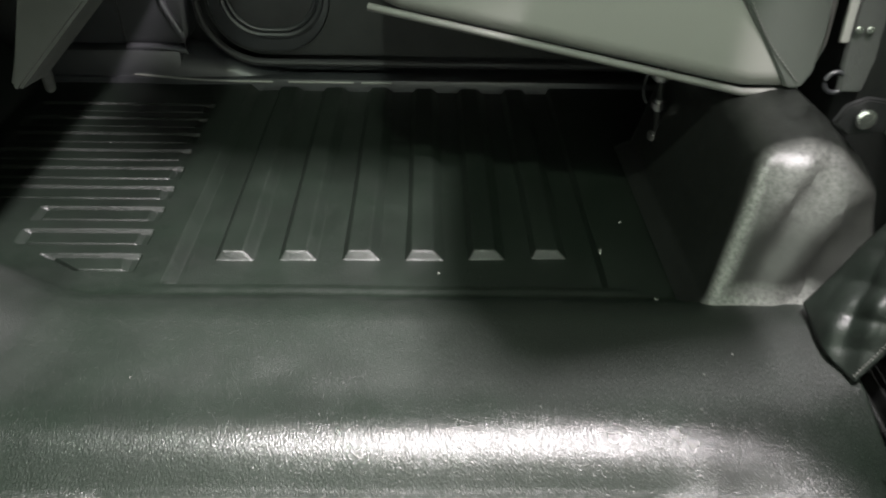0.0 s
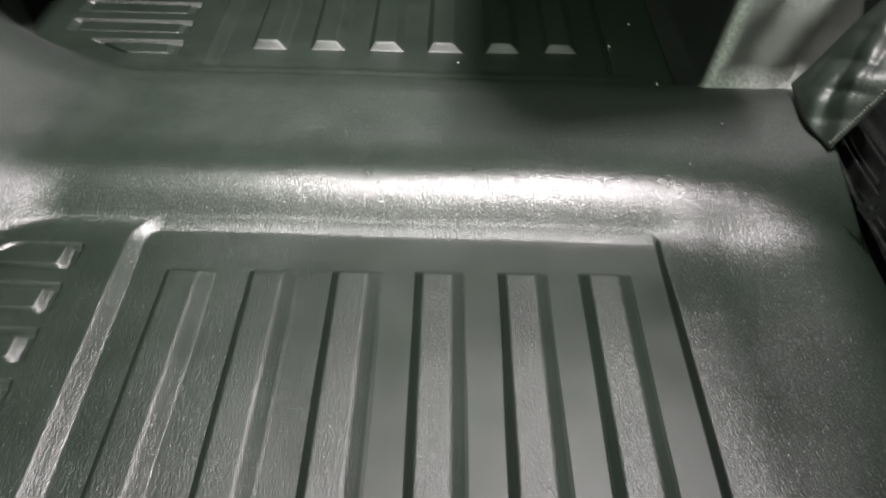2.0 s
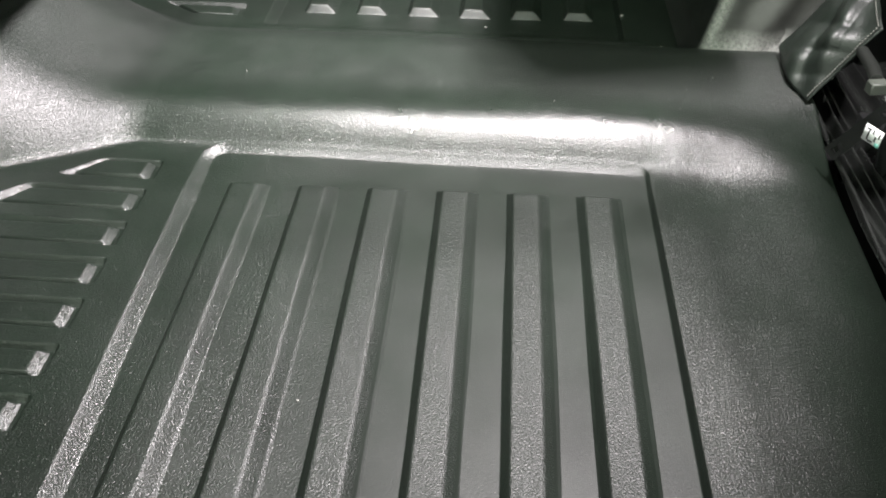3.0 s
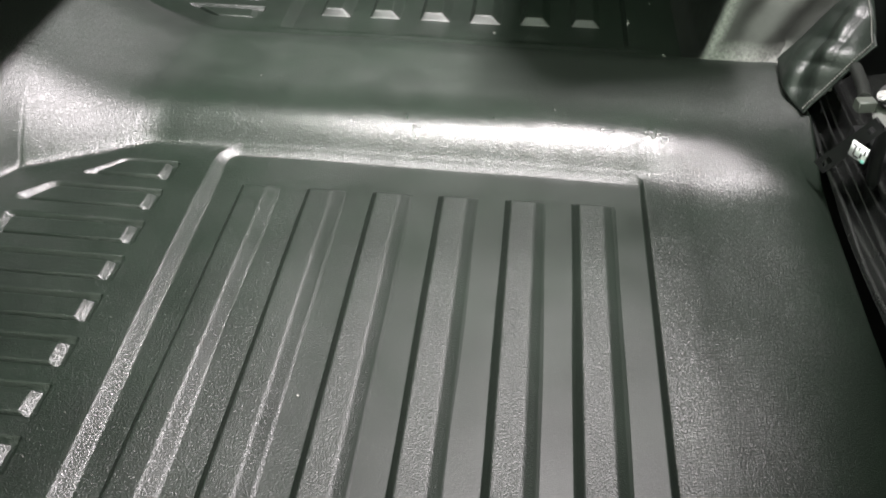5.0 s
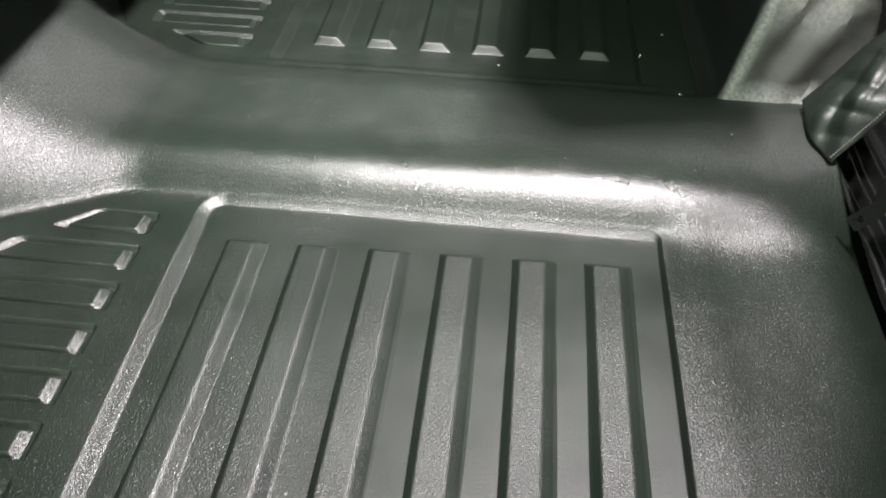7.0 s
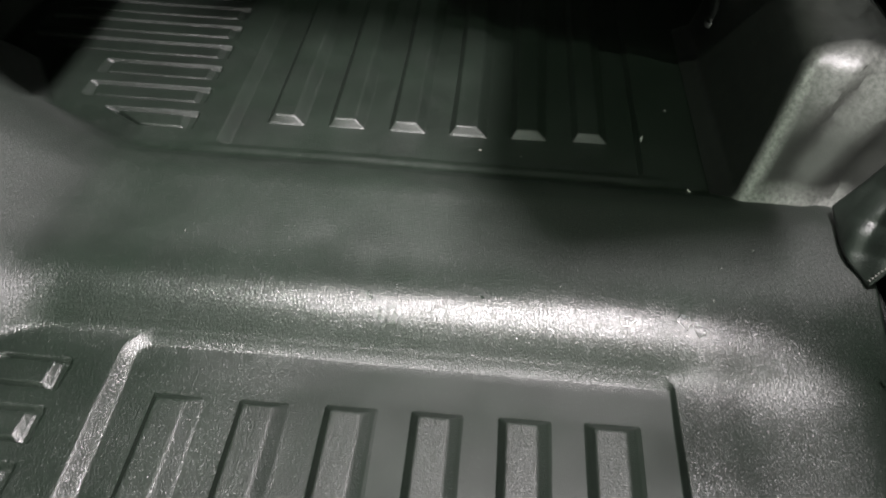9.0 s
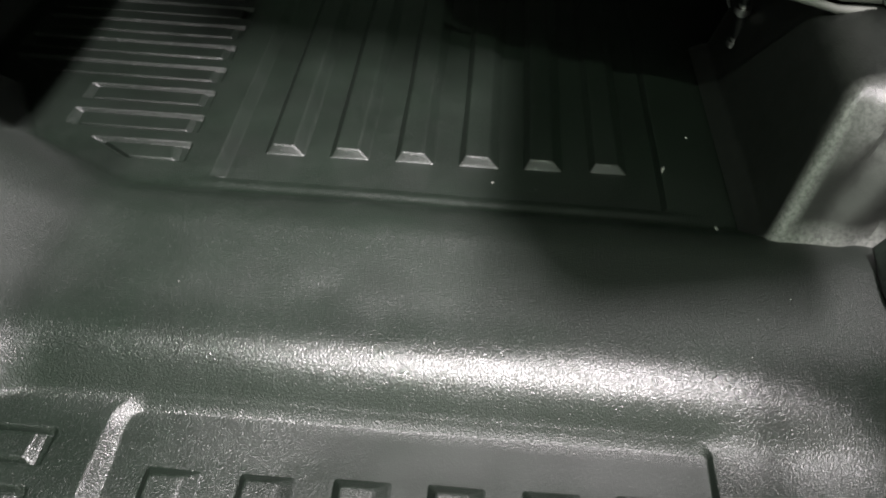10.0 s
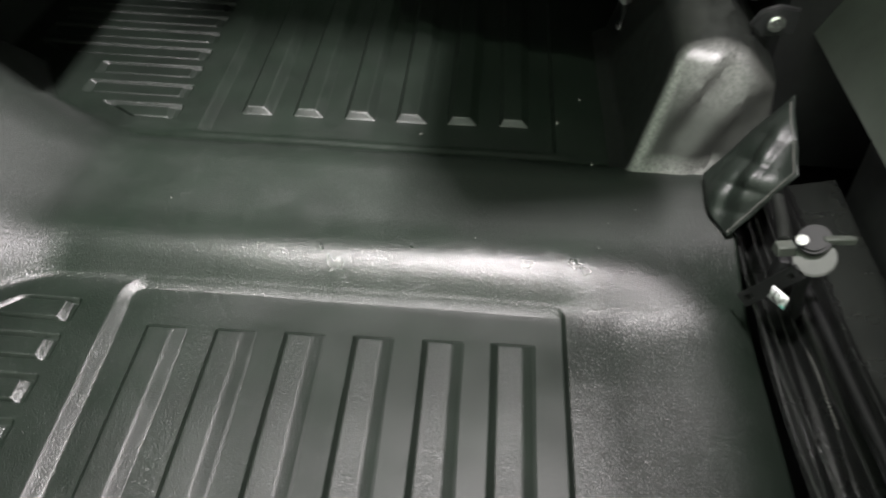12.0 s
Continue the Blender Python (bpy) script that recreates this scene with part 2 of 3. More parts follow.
def cyl(r, depth, m=None, segments=24, bevel=0.0, r2=None):
    bm = bmesh.new()
    bmesh.ops.create_cone(bm, cap_ends=True, segments=segments, radius1=r, radius2=r if r2 is None else r2, depth=depth)
    if bevel:
        edges = [e for e in bm.edges if abs(e.verts[0].co.z - e.verts[1].co.z) < 1e-6]
        bmesh.ops.bevel(bm, geom=edges, offset=bevel, segments=2, affect="EDGES")
    if m:
        bmesh.ops.transform(bm, matrix=m, verts=bm.verts)
    return bm


def grid_mesh(name, f, nu, nv):
    """A sheet from f(u, v) -> (X, Y, Z) arrays, u and v from 0 to 1."""
    u, v = np.meshgrid(np.linspace(0, 1, nu), np.linspace(0, 1, nv))
    x, y, z = f(u, v)
    co = np.stack([x, y, z], -1).reshape(-1, 3)
    i = np.arange(nu * nv).reshape(nv, nu)
    q = np.stack([i[:-1, :-1], i[:-1, 1:], i[1:, 1:], i[1:, :-1]], -1).reshape(-1, 4)
    me = bpy.data.meshes.new(name)
    me.from_pydata(co.tolist(), [], q.tolist())
    me.update()
    return me


def tube(points, r, segments=10):
    """A tube through points, as a bmesh."""
    bm = bmesh.new()
    rings = []
    pts = [Vector(p) for p in points]
    for k, p in enumerate(pts):
        d = (pts[min(k + 1, len(pts) - 1)] - pts[max(k - 1, 0)]).normalized()
        q = d.to_track_quat("Z", "Y")
        rings.append([bm.verts.new(p + q @ Vector((r * math.cos(a), r * math.sin(a), 0))) for a in (2 * math.pi * j / segments for j in range(segments))])
    for a, c in zip(rings, rings[1:]):
        for j in range(segments):
            bm.faces.new((a[j], a[(j + 1) % segments], c[(j + 1) % segments], c[j]))
    bm.faces.new(rings[0][::-1])
    bm.faces.new(rings[-1])
    return bm


def prism(outline, z0, z1, slopes, m=None, round_=0.0012):
    """A plate over a convex anticlockwise outline (x, y); slopes: how wide each side slopes."""
    bm = bmesh.new()
    n = len(outline)
    lines = []
    for k in range(n):
        a, b = Vector(outline[k]), Vector(outline[(k + 1) % n])
        e = (b - a).normalized()
        lines.append((a + Vector((-e.y, e.x)) * slopes[k % len(slopes)], e))
    inner = []
    for k in range(n):
        (p, d), (q, e) = lines[k - 1], lines[k]
        cross = d.x * e.y - d.y * e.x
        w = q - p
        inner.append(p + d * ((w.x * e.y - w.y * e.x) / cross))
    low = [bm.verts.new((*p, z0)) for p in outline]
    top = [bm.verts.new((p.x, p.y, z1)) for p in inner]
    bm.faces.new(top)
    bm.faces.new(low[::-1])
    for k in range(n):
        bm.faces.new((low[k], low[(k + 1) % n], top[(k + 1) % n], top[k]))
    if round_:
        edges = [e for e in bm.edges if not all(v in low for v in e.verts)]
        bmesh.ops.bevel(bm, geom=edges, offset=round_, segments=2, affect="EDGES")
    if m:
        bmesh.ops.transform(bm, matrix=m, verts=bm.verts)
    return bm


def smooth(u):
    u = np.clip(u, 0, 1)
    return u * u * (3 - 2 * u)


def stitches(points, size, up=0.0006):
    """A row of short threads along points."""
    bm = bmesh.new()
    for a, b in zip(points[:-1], points[1:]):
        a, b = Vector(a), Vector(b)
        m = Matrix.Translation((a + b) / 2 + Vector((0, 0, up))) @ (b - a).to_track_quat("X", "Z").to_matrix().to_4x4()
        bmesh.ops.create_cube(bm, size=1.0, matrix=m @ Matrix.Diagonal(((b - a).length * 0.6, size, size, 1)))
    return bm


# ---------------------------------------------------------------- the cabin that closes the place
def wall(name, x0, x1, y0, y1, z0, z1, mat):
    return tagged(part(name, box(x0, x1, y0, y1, z0, z1), mat, smooth=False), "plain dark cabin lining", "wall", kind="structure")


tagged(part("ground", box(-60, 60, -60, 60, -0.70, -0.65), CONCRETE, smooth=False), "grey concrete workshop floor", "ground", kind="structure")
wall("floor", -0.75, 1.3, -0.45, 1.25, -0.2, -0.15, DARK)
wall("wall_front", -0.80, -0.75, -0.45, 1.25, -0.2, 1.2, DARK)
wall("wall_rear", 1.3, 1.35, -0.45, 1.25, -0.2, 1.2, DARK)
# the far side below, before, behind and above the door's window
wall("wall_far_low", -0.75, 1.3, 1.18, 1.25, -0.2, 0.66, DARK)
wall("wall_far_front", -0.75, -0.22, 1.18, 1.25, 0.66, 1.2, DARK)
wall("wall_far_rear", 0.95, 1.3, 1.18, 1.25, 0.66, 1.2, DARK)
wall("wall_far_top", -0.22, 0.95, 1.18, 1.25, 1.10, 1.2, DARK)
wall("ceiling", -0.80, 1.35, -0.26, 1.25, 1.2, 1.25, ROOFING)
# the near doorway's front and rear pillars
wall("pillar_front", -0.75, -0.60, -0.45, -0.35, -0.2, 1.2, DARK)
wall("pillar_rear", 0.95, 1.3, -0.45, -0.35, -0.2, 1.2, DARK)

# ---------------------------------------------------------------- the moulded floor mat
PX1 = 0.1755                       # right side of the ribbed panels
NEAR0, NEAR1 = -0.16, 0.405        # the near panel from its sill to the tunnel
FAR0, FAR1 = 0.634, 1.20
PITCH = 0.0581
RIB_X, RIB_W = -0.1775, 0.0335     # foot of the first rib and the ribs' width
SIDE_X = -0.240                    # right ends of the cross pockets
TOP, PANEL, LAND = 0.0016, -0.0064, 0.0015
POCKET = -0.0030                   # floor of the cross pockets


def near_side(y):
    return -0.2122 + 0.020 * np.clip(0.40 - y, 0, 0.6)


def flare(x):
    """How far the tunnel's foot spreads: towards the toe board at its front, into a long slope behind."""
    front = np.clip((-0.262 - x) / 0.113, 0, 1)
    soft = np.where(front < 0.25, 2 * front ** 2, front - 0.125) / 0.875
    return 0.055 * soft + 1.6 * np.clip(-0.378 - x, 0, 0.05)


def foot_near(x):
    return 0.405 - flare(x)


def foot_far(x):
    return 0.616 + flare(x)


def tunnel_top(x):
    r = np.clip(-0.285 - x, 0, None)
    return 0.028 + np.where(r < 0.12, r * r / 0.23, 0.0626 + 1.04 * (r - 0.12))


def sunk(left, right, near, far):
    """1 in a pocket, 0 outside it, from how far in each side is, over that side's slope."""
    sides = [np.clip(1 - a, 0, None) for a in (left, right, near, far)]
    return np.clip(1 - np.hypot(np.maximum(sides[0], sides[1]), np.maximum(sides[2], sides[3])), 0, 1)


def rounded_sunk(x, y, x0, x1, y0, y1, corner, wl, wr, wn, wf):
    """1 on the floor of a sunken panel with rounded corners, 0 outside it, each side with a slope of its own width."""
    px, py = np.minimum(x - x0, x1 - x), np.minimum(y - y0, y1 - y)
    a, b = np.clip(corner - px, 0, None), np.clip(corner - py, 0, None)
    d = np.where((a > 0) & (b > 0), corner - np.hypot(a, b), np.minimum(px, py))
    share = np.where((a > 0) & (b > 0), a * a / (a * a + b * b + 1e-12), (px < py) * 1.0)
    w = share * np.where(x - x0 < x1 - x, wl, wr) + (1 - share) * np.where(y - y0 < y1 - y, wn, wf)
    t = np.clip(d / w, 0, 1)
    return 0.85 * t + 0.15 * smooth(t)


def near_left(y):
    return np.clip(-0.362 + (y - 0.312) * 1.1, -0.362, -0.25)


def far_left(y):
    return np.where(y < 0.70, -0.290 - 0.075 * np.clip((y - 0.648) / 0.05, 0, 1), -0.365 - 0.095 * np.clip((y - 0.768) / 0.02, 0, 1))


# each pocket: near y, far y, right end, function of its left end
POCKETS = [(0.3485 - 0.0431 * k, 0.3765 - 0.0431 * k, SIDE_X, near_left) for k in range(12)]
POCKETS += [(0.6520 + 0.0425 * k, 0.6800 + 0.0425 * k, SIDE_X - 0.001 - 0.0006 * k, far_left) for k in range(9)]

# shallow dents and swells in the tunnel's skin: x, y, radius, height
DENTS = [(-0.092, 0.484, 0.016, -0.0011), (-0.055, 0.487, 0.018, 0.0009), (-0.26, 0.52, 0.05, -0.0022), (-0.17, 0.50, 0.05, 0.0012),
         (0.09, 0.475, 0.05, 0.0010), (-0.02, 0.53, 0.04, -0.0012), (0.20, 0.49, 0.05, -0.0010), (0.27, 0.30, 0.07, -0.0015), (0.25, 0.16, 0.06, 0.0014)]


def mat_height(x, y):
    z = LAND - 0.0026 * smooth((y - 0.32) / 0.07) * smooth((0.50 - y) / 0.05)
    right = np.where(x > 0, 0.010, 0.022)
    z += (PANEL + 0.0012 * smooth((y - 0.362) / 0.04) - z) * rounded_sunk(x, y, near_side(y), PX1, NEAR0, NEAR1, right, 0.0104, 0.0030, 0.006, 0.0078)
    z -= (LAND - PANEL) * rounded_sunk(x, y, -0.2140, PX1, FAR0, FAR1, 0.005, 0.0105, 0.0035, 0.006, 0.006)
    for y0, y1, r, left in POCKETS:
        z -= (LAND - POCKET) * sunk((x - left(y)) / 0.008, (r - x) / 0.0025, (y - y0) / 0.0016, (y1 - y) / 0.0032)
    near, far = y - foot_near(x), foot_far(x) - y
    soft = 0.004 + 0.008 * smooth((x - 0.165) / 0.04)
    near, far = (near + np.sqrt(near ** 2 + soft ** 2)) / 2, (far + np.sqrt(far ** 2 + 0.004 ** 2)) / 2
    un = np.clip(near / (0.465 - foot_near(x)), 0, 1)
    uf = np.clip(far / (foot_far(x) - 0.548), 0, 1)
    blend = smooth((x - 0.215) / 0.12)
    rise = (1 - blend) * (1 - (1 - un) ** 3.3) + blend * smooth((y + 0.10) / 0.58)
    z += (tunnel_top(x) - z) * rise * (1 - (1 - uf) ** 2)
    out = (y < foot_near(x)) | (y > foot_far(x))
    toe = np.maximum(-0.382 - 0.02 * np.clip((0.36 - y) / 0.1, 0, 1) - 0.10 * smooth((y - 0.66) / 0.08) - x, 0)
    z += np.where(out, 1.25 * toe, 0)
    z += 0.0006 * np.sin(23 * x + 11 * y) * np.sin(17 * y - 9 * x)
    z += 0.0012 * np.exp(-((y - 0.6268) / 0.0050) ** 2) * smooth((x + 0.24) / 0.05) * smooth((0.21 - x) / 0.04)
    for cx, cy, r, h in DENTS:
        z += h * np.exp(-((x - cx) ** 2 + (y - cy) ** 2) / (r * r))
    z -= 0.23 * (np.sqrt((x - 0.205) ** 2 + 0.03 ** 2) + x - 0.205) / 2 * smooth((0.56 - y) / 0.18)
    z -= 1.1 * np.clip(x - 0.23, 0, None) ** 2 * smooth((0.54 - y) / 0.12)
    edge = mat_edge(y)
    z -= 0.035 * np.where(y < 0.572, smooth((x - edge) / 0.012), 0)
    return z


def mat_edge(y):
    return 0.334 + 0.045 * np.clip(0.52 - y, 0, 0.6) - 0.010 * smooth((y - 0.49) / 0.05)


def mat_sheet(u, v):
    y = np.interp(v * (len(YS) - 1), np.arange(len(YS)), YS)
    # columns close together at the panels and pockets, the last ones following the edge
    right = 0.20 + (mat_edge(y) + 0.013 - 0.20) * np.clip((u - SPLIT) / (1 - SPLIT), 0, 1)
    x = np.where(u <= SPLIT + 1e-9, np.interp(u * (COLUMNS - 1), np.arange(len(XS)), XS), right)
    return x, y, mat_height(x, y)


XS = np.array(sorted(set(np.round(np.concatenate([
    np.arange(-0.56, -0.44, 0.003), np.arange(-0.44, -0.33, 0.0016), np.arange(-0.33, -0.262, 0.0022), np.arange(-0.262, -0.190, 0.0009),
    np.arange(-0.190, 0.168, 0.0024), np.arange(0.168, 0.182, 0.0006), np.arange(0.182, 0.2001, 0.0018)]), 5))))
YS = np.array(sorted(set(np.round(np.concatenate([
    np.arange(-0.20, -0.02, 0.0024), np.arange(-0.02, 0.4242, 0.0009), np.arange(0.425, 0.61, 0.0018), np.arange(0.61, 1.04, 0.0009), np.arange(1.04, 1.0861, 0.002)]), 5))))
COLUMNS = len(XS) + 90
SPLIT = (len(XS) - 1) / (COLUMNS - 1)

mat = empty("floor_mat", "black grained moulded vinyl floor mat with raised ribs", "floor mat")
sheet = link_mesh("sheet", grid_mesh("sheet", mat_sheet, COLUMNS, len(YS)), VINYL, mat)
under = part("underlay", box(-0.56, 0.325, -0.2, 1.086, -0.15, -0.03), DARK, mat, smooth=False)


def rounded_ring(x0, x1, y0, y1, r, n):
    pts = []
    for cx, cy, a0 in ((x1 - r, y1 - r, 0), (x0 + r, y1 - r, 90), (x0 + r, y0 + r, 180), (x1 - r, y0 + r, 270)):
        for k in range(n + 1):
            a = radians(a0 + 90 * k / n)
            pts.append((cx + r * math.cos(a), cy + r * math.sin(a)))
    return pts


def moulded(x0, x1, y0, y1, slopes, z0, z1, corner=0.0022, lean=None):
    """A raised bar pressed into the sheet: sloping left, right, near and far sides, rounded rims and a fillet at its foot."""
    l, r, n, f = slopes
    bm = bmesh.new()
    rings = []
    for s, e, h in ((-0.25, 0, -0.2), (-0.04, 0, 0.0), (0.08, 0, 0.05), (0.2, 0, 0.17), (0.5, 0, 0.5), (0.8, 0, 0.82), (0.9, 0, 0.92), (1.0, 0.0002, 0.98), (1.0, 0.0009, 1.0), (1.0, 0.0018, 1.0)):
        ring = []
        for x, y in rounded_ring(x0 + l * s + e, x1 - r * s - e, y0 + n * s + e, y1 - f * s - e, corner, 4):
            if lean:
                x += (lean(y) - x0) * (x1 - x) / (x1 - x0)
            ring.append(bm.verts.new((x, y, z0 + (z1 - z0) * h)))
        rings.append(ring)
    count = len(rings[0])
    for a, c in zip(rings, rings[1:]):
        for j in range(count):
            bm.faces.new((a[j], a[(j + 1) % count], c[(j + 1) % count], c[j]))
    bm.faces.new(rings[-1])
    return bm


for k in range(6):
    x = RIB_X + PITCH * k
    part("rib", moulded(x - 0.0006, x + RIB_W + 0.0014, -0.13, 0.3575 + 0.0013 * k, (0.0056, 0.0102, 0.006, 0.0095), PANEL, TOP), VINYL, mat, angle=180)
    part("rib", moulded(x - 0.0006, x + RIB_W + 0.0014, 0.6825 + 0.0012 * k, 1.083, (0.0056, 0.0102, 0.0045, 0.006), PANEL, TOP), VINYL, mat, angle=180)
for y0, y1, r, left in POCKETS:
    a, b = y0 + 0.0016, y1 - 0.0042
    ends = [float(left(np.array(v))) + 0.0085 for v in (a, b)]
    part("cross_rib", moulded(ends[0], r - 0.0070, a, b, (0.002, 0.0055, 0.0026, 0.0022), POCKET, LAND - 0.0004, 0.0012,
                              lambda v: ends[0] + (ends[1] - ends[0]) * (v - a) / (b - a)), VINYL, mat, angle=180)


# the raised cover at the seat's foot
def mound():
    bm = bmesh.new()
    rings = []
    levels = [(0.0, -0.011), (0.045, -0.006), (0.07, -0.001)] + [(0.1 + 0.05 * k, 0.0) for k in range(14)] + [(0.8, 0.003), (0.87, 0.009), (0.93, 0.018), (0.97, 0.028), (1.0, 0.05)]
    for t, inset in levels:
        x0, x1 = 0.240 + 0.046 * t + inset, 0.376
        y0, y1 = 0.579 + 0.046 * t + inset, 0.90 - inset
        ring = []
        for k, (x, y) in enumerate(rounded_ring(x0, x1, y0, y1, 0.0065 + max(0, inset) * 0.3, 8)):
            ring.append((x, y))
        dense = []
        for p, q in zip(ring, ring[1:] + ring[:1]):
            n = max(1, round(math.dist(p, q) / 0.004))
            dense += [(p[0] + (q[0] - p[0]) * j / n, p[1] + (q[1] - p[1]) * j / n) for j in range(n)]
        rings.append((dense, 0.004 + 0.166 * min(t, 0.8) + 0.07 * max(0.0, t - 0.8)))
    n = min(len(r) for r, _ in rings)
    verts = []
    for ring, z in rings:
        row = []
        for j in range(n):
            x, y = ring[round(j * (len(ring) - 1) / (n - 1))] if len(ring) != n else ring[j]
            if y < 0.66 and x > 0.275:
                fade = min(1.0, (x - 0.275) / 0.02)
                y -= fade * (0.0046 * math.sin(125 * (x - 0.62 * z) - 1.4) + 0.0012 * math.sin(260 * (x - 0.5 * z) + 1.0))
            drop = float(smooth((x - 0.335) / 0.041))
            row.append(bm.verts.new((x, y, z - 0.22 * z * drop)))
        verts.append(row)
    for a, c in zip(verts, verts[1:]):
        for j in range(n):
            bm.faces.new((a[j], a[(j + 1) % n], c[(j + 1) % n], c[j]))
    bm.faces.new(verts[-1])
    return bm


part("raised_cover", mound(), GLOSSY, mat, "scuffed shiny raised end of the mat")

# ---------------------------------------------------------------- seats
far_seat = empty("passenger_seat", "pale grey leatherette seat with piped and stitched edges", "seat", (0.1, 0.9, 0.0))


def cushion(x0, x1, y0, y1, z_of_x, z1, r):
    bm = bmesh.new()
    nx, rings = 24, []
    for k in range(nx + 1):
        x = x0 + (x1 - x0) * k / nx
        e = min(1.0, min(k, nx - k) / 2.0)
        inset = r * (1 - math.sqrt(max(0.0, 1 - (1 - e) ** 2)))
        near = y0(x) if callable(y0) else y0
        zl = z_of_x(x) + inset
        ring = [bm.verts.new((x, yy, zz)) for yy, zz in rounded_ring(near + inset, y1 - inset, zl, z1 - inset, r, 6)]
        rings.append(ring)
    n = len(rings[0])
    for a, c in zip(rings, rings[1:]):
        for j in range(n):
            bm.faces.new((a[j], a[(j + 1) % n], c[(j + 1) % n], c[j]))
    bm.faces.new(rings[0])
    bm.faces.new(rings[-1][::-1])
    return bm


def seat_low(x):
    return 0.147 + 0.135 * max(0.0, 0.29 - x)


def seat_near(x):
    return 0.725 + 0.25 * max(0.0, 0.29 - x)


part("cushion", cushion(-0.045, 0.362, seat_near, 1.06, seat_low, 0.46, 0.02), PALE, far_seat)
part("piping", tube([(x, seat_near(x) + 0.003, seat_low(x) - 0.001) for x in [-0.04 + 0.03 * k for k in range(13)]], 0.0036), PIPING, far_seat, "grey piped edge")
part("bolster", cushion(0.30, 0.345, 0.735, 1.06, lambda x: 0.155 + 0.3 * max(0, x - 0.345), 0.46, 0.02), FABRIC, far_seat, "grey fabric bolster")
part("side_band", prism([(0.324, 0.149), (0.340, 0.149), (0.349, 0.165), (0.351, 0.206), (0.345, 0.30), (0.222, 0.30)], -0.02, 0.004, (0.003,), Matrix.Translation((0, 0.7265, 0)) @ Matrix.Rotation(radians(90), 4, "X"), 0.002), SIDEBAND, far_seat, "stitched grey fabric side band")
part("stitching", stitches([(0.2785 + 0.056 * k / 22 - 0.012 * math.sin(math.pi * k / 22) * 0.4, 0.7215, 0.230 - 0.072 * k / 22) for k in range(23)], 0.0008, 0.0), THREAD, far_seat, "pale stitched seam")
# unseen blocks and rail, shaped to cast the shade on tunnel and panels
part("shade_block", box(0.03, 0.43, 0.545, 0.75, 0.60, 0.66, 0.004), PALE, far_seat)
part("shade_block", prism([(0.188, 0.372), (0.202, 0.364), (0.224, 0.370), (0.253, 0.377), (0.283, 0.384), (0.299, 0.392), (0.299, 0.543), (0.196, 0.543), (0.186, 0.42)], 0.60, 0.66, (0.004,), None, 0.002), PALE, far_seat)
part("shade_rail", tube([(0.172, 0.295, 0.75), (0.225, 0.297, 0.75), (0.259, 0.301, 0.75), (0.283, 0.314, 0.75)], 0.006, 12), PLASTIC, far_seat, "unseen black rail that casts a band of shade")
part("backrest", box(0.46, 0.60, 0.45, 1.06, 0.30, 1.0, 0.03), PALE, far_seat)
part("pedestal", box(0.42, 0.7, 0.78, 1.05, -0.1, 0.2, 0.01), DARK, far_seat)

near_seat = empty("driver_seat", "grey fabric seat cushion above the black under-seat cover", "seat", (0.7, 0.3, 0.0))
part("cushion", prism([(0.458, -0.1), (0.95, -0.1), (0.95, 0.95), (0.458, 0.95)], 0.085, 0.36, (0.05, 0.05, 0.05, 0.13), None, 0.012), SEATCLOTH, near_seat)
part("base", box(0.47, 0.9, 0.0, 0.6, -0.15, 0.1, 0.01), DARK, near_seat)

# ---------------------------------------------------------------- black cover beside the mat
def skirt(u, v):
    y = -0.15 + 0.76 * v
    x0 = 0.342 + 0.045 * np.clip(0.52 - y, 0, 0.6)
    x = x0 + 0.12 * u
    z = -0.022 + 0.03 * u
    for c, w, h, ph in ((0.03, 0.025, 0.022, 0.0), (0.10, 0.018, 0.014, 1.0), (0.165, 0.016, 0.016, 2.2), (0.24, 0.014, 0.013, 3.1), (0.31, 0.022, 0.016, 4.0), (0.42, 0.025, 0.013, 5.0), (0.56, 0.04, 0.012, 0.7)):
        cc = c + 0.014 * np.sin(9 * y + ph) + 0.012 * np.sin(25 * y + 2 * ph)
        z = z + h * (0.7 + 0.3 * np.sin(14 * y + 3 * ph)) * np.exp(-((u - cc) / w) ** 2)
    return x, y, z


cover = empty("under_seat_cover", "black wrinkled leatherette cover along the mat's edge", "cover", (0.39, 0.2, 0))
link_mesh("sheet", grid_mesh("cover_sheet", skirt, 160, 260), LEATHER, cover)


def on_skirt(u, y):
    p = skirt(np.array([u]), np.array([(y + 0.15) / 0.76]))
    return (float(p[0][0]), float(p[1][0]), float(p[2][0]))


part("stitching", stitches([on_skirt(0.255 - 0.1 * (0.42 - y), y) for y in [0.42 - 0.004 * k for k in range(32)]], 0.0009, 0.001), THREAD, cover, "pale stitched seam")
part("seam", tube([on_skirt(0.02, -0.14 + 0.02 * k) for k in range(34)], 0.0022, 8), LEATHER, cover)


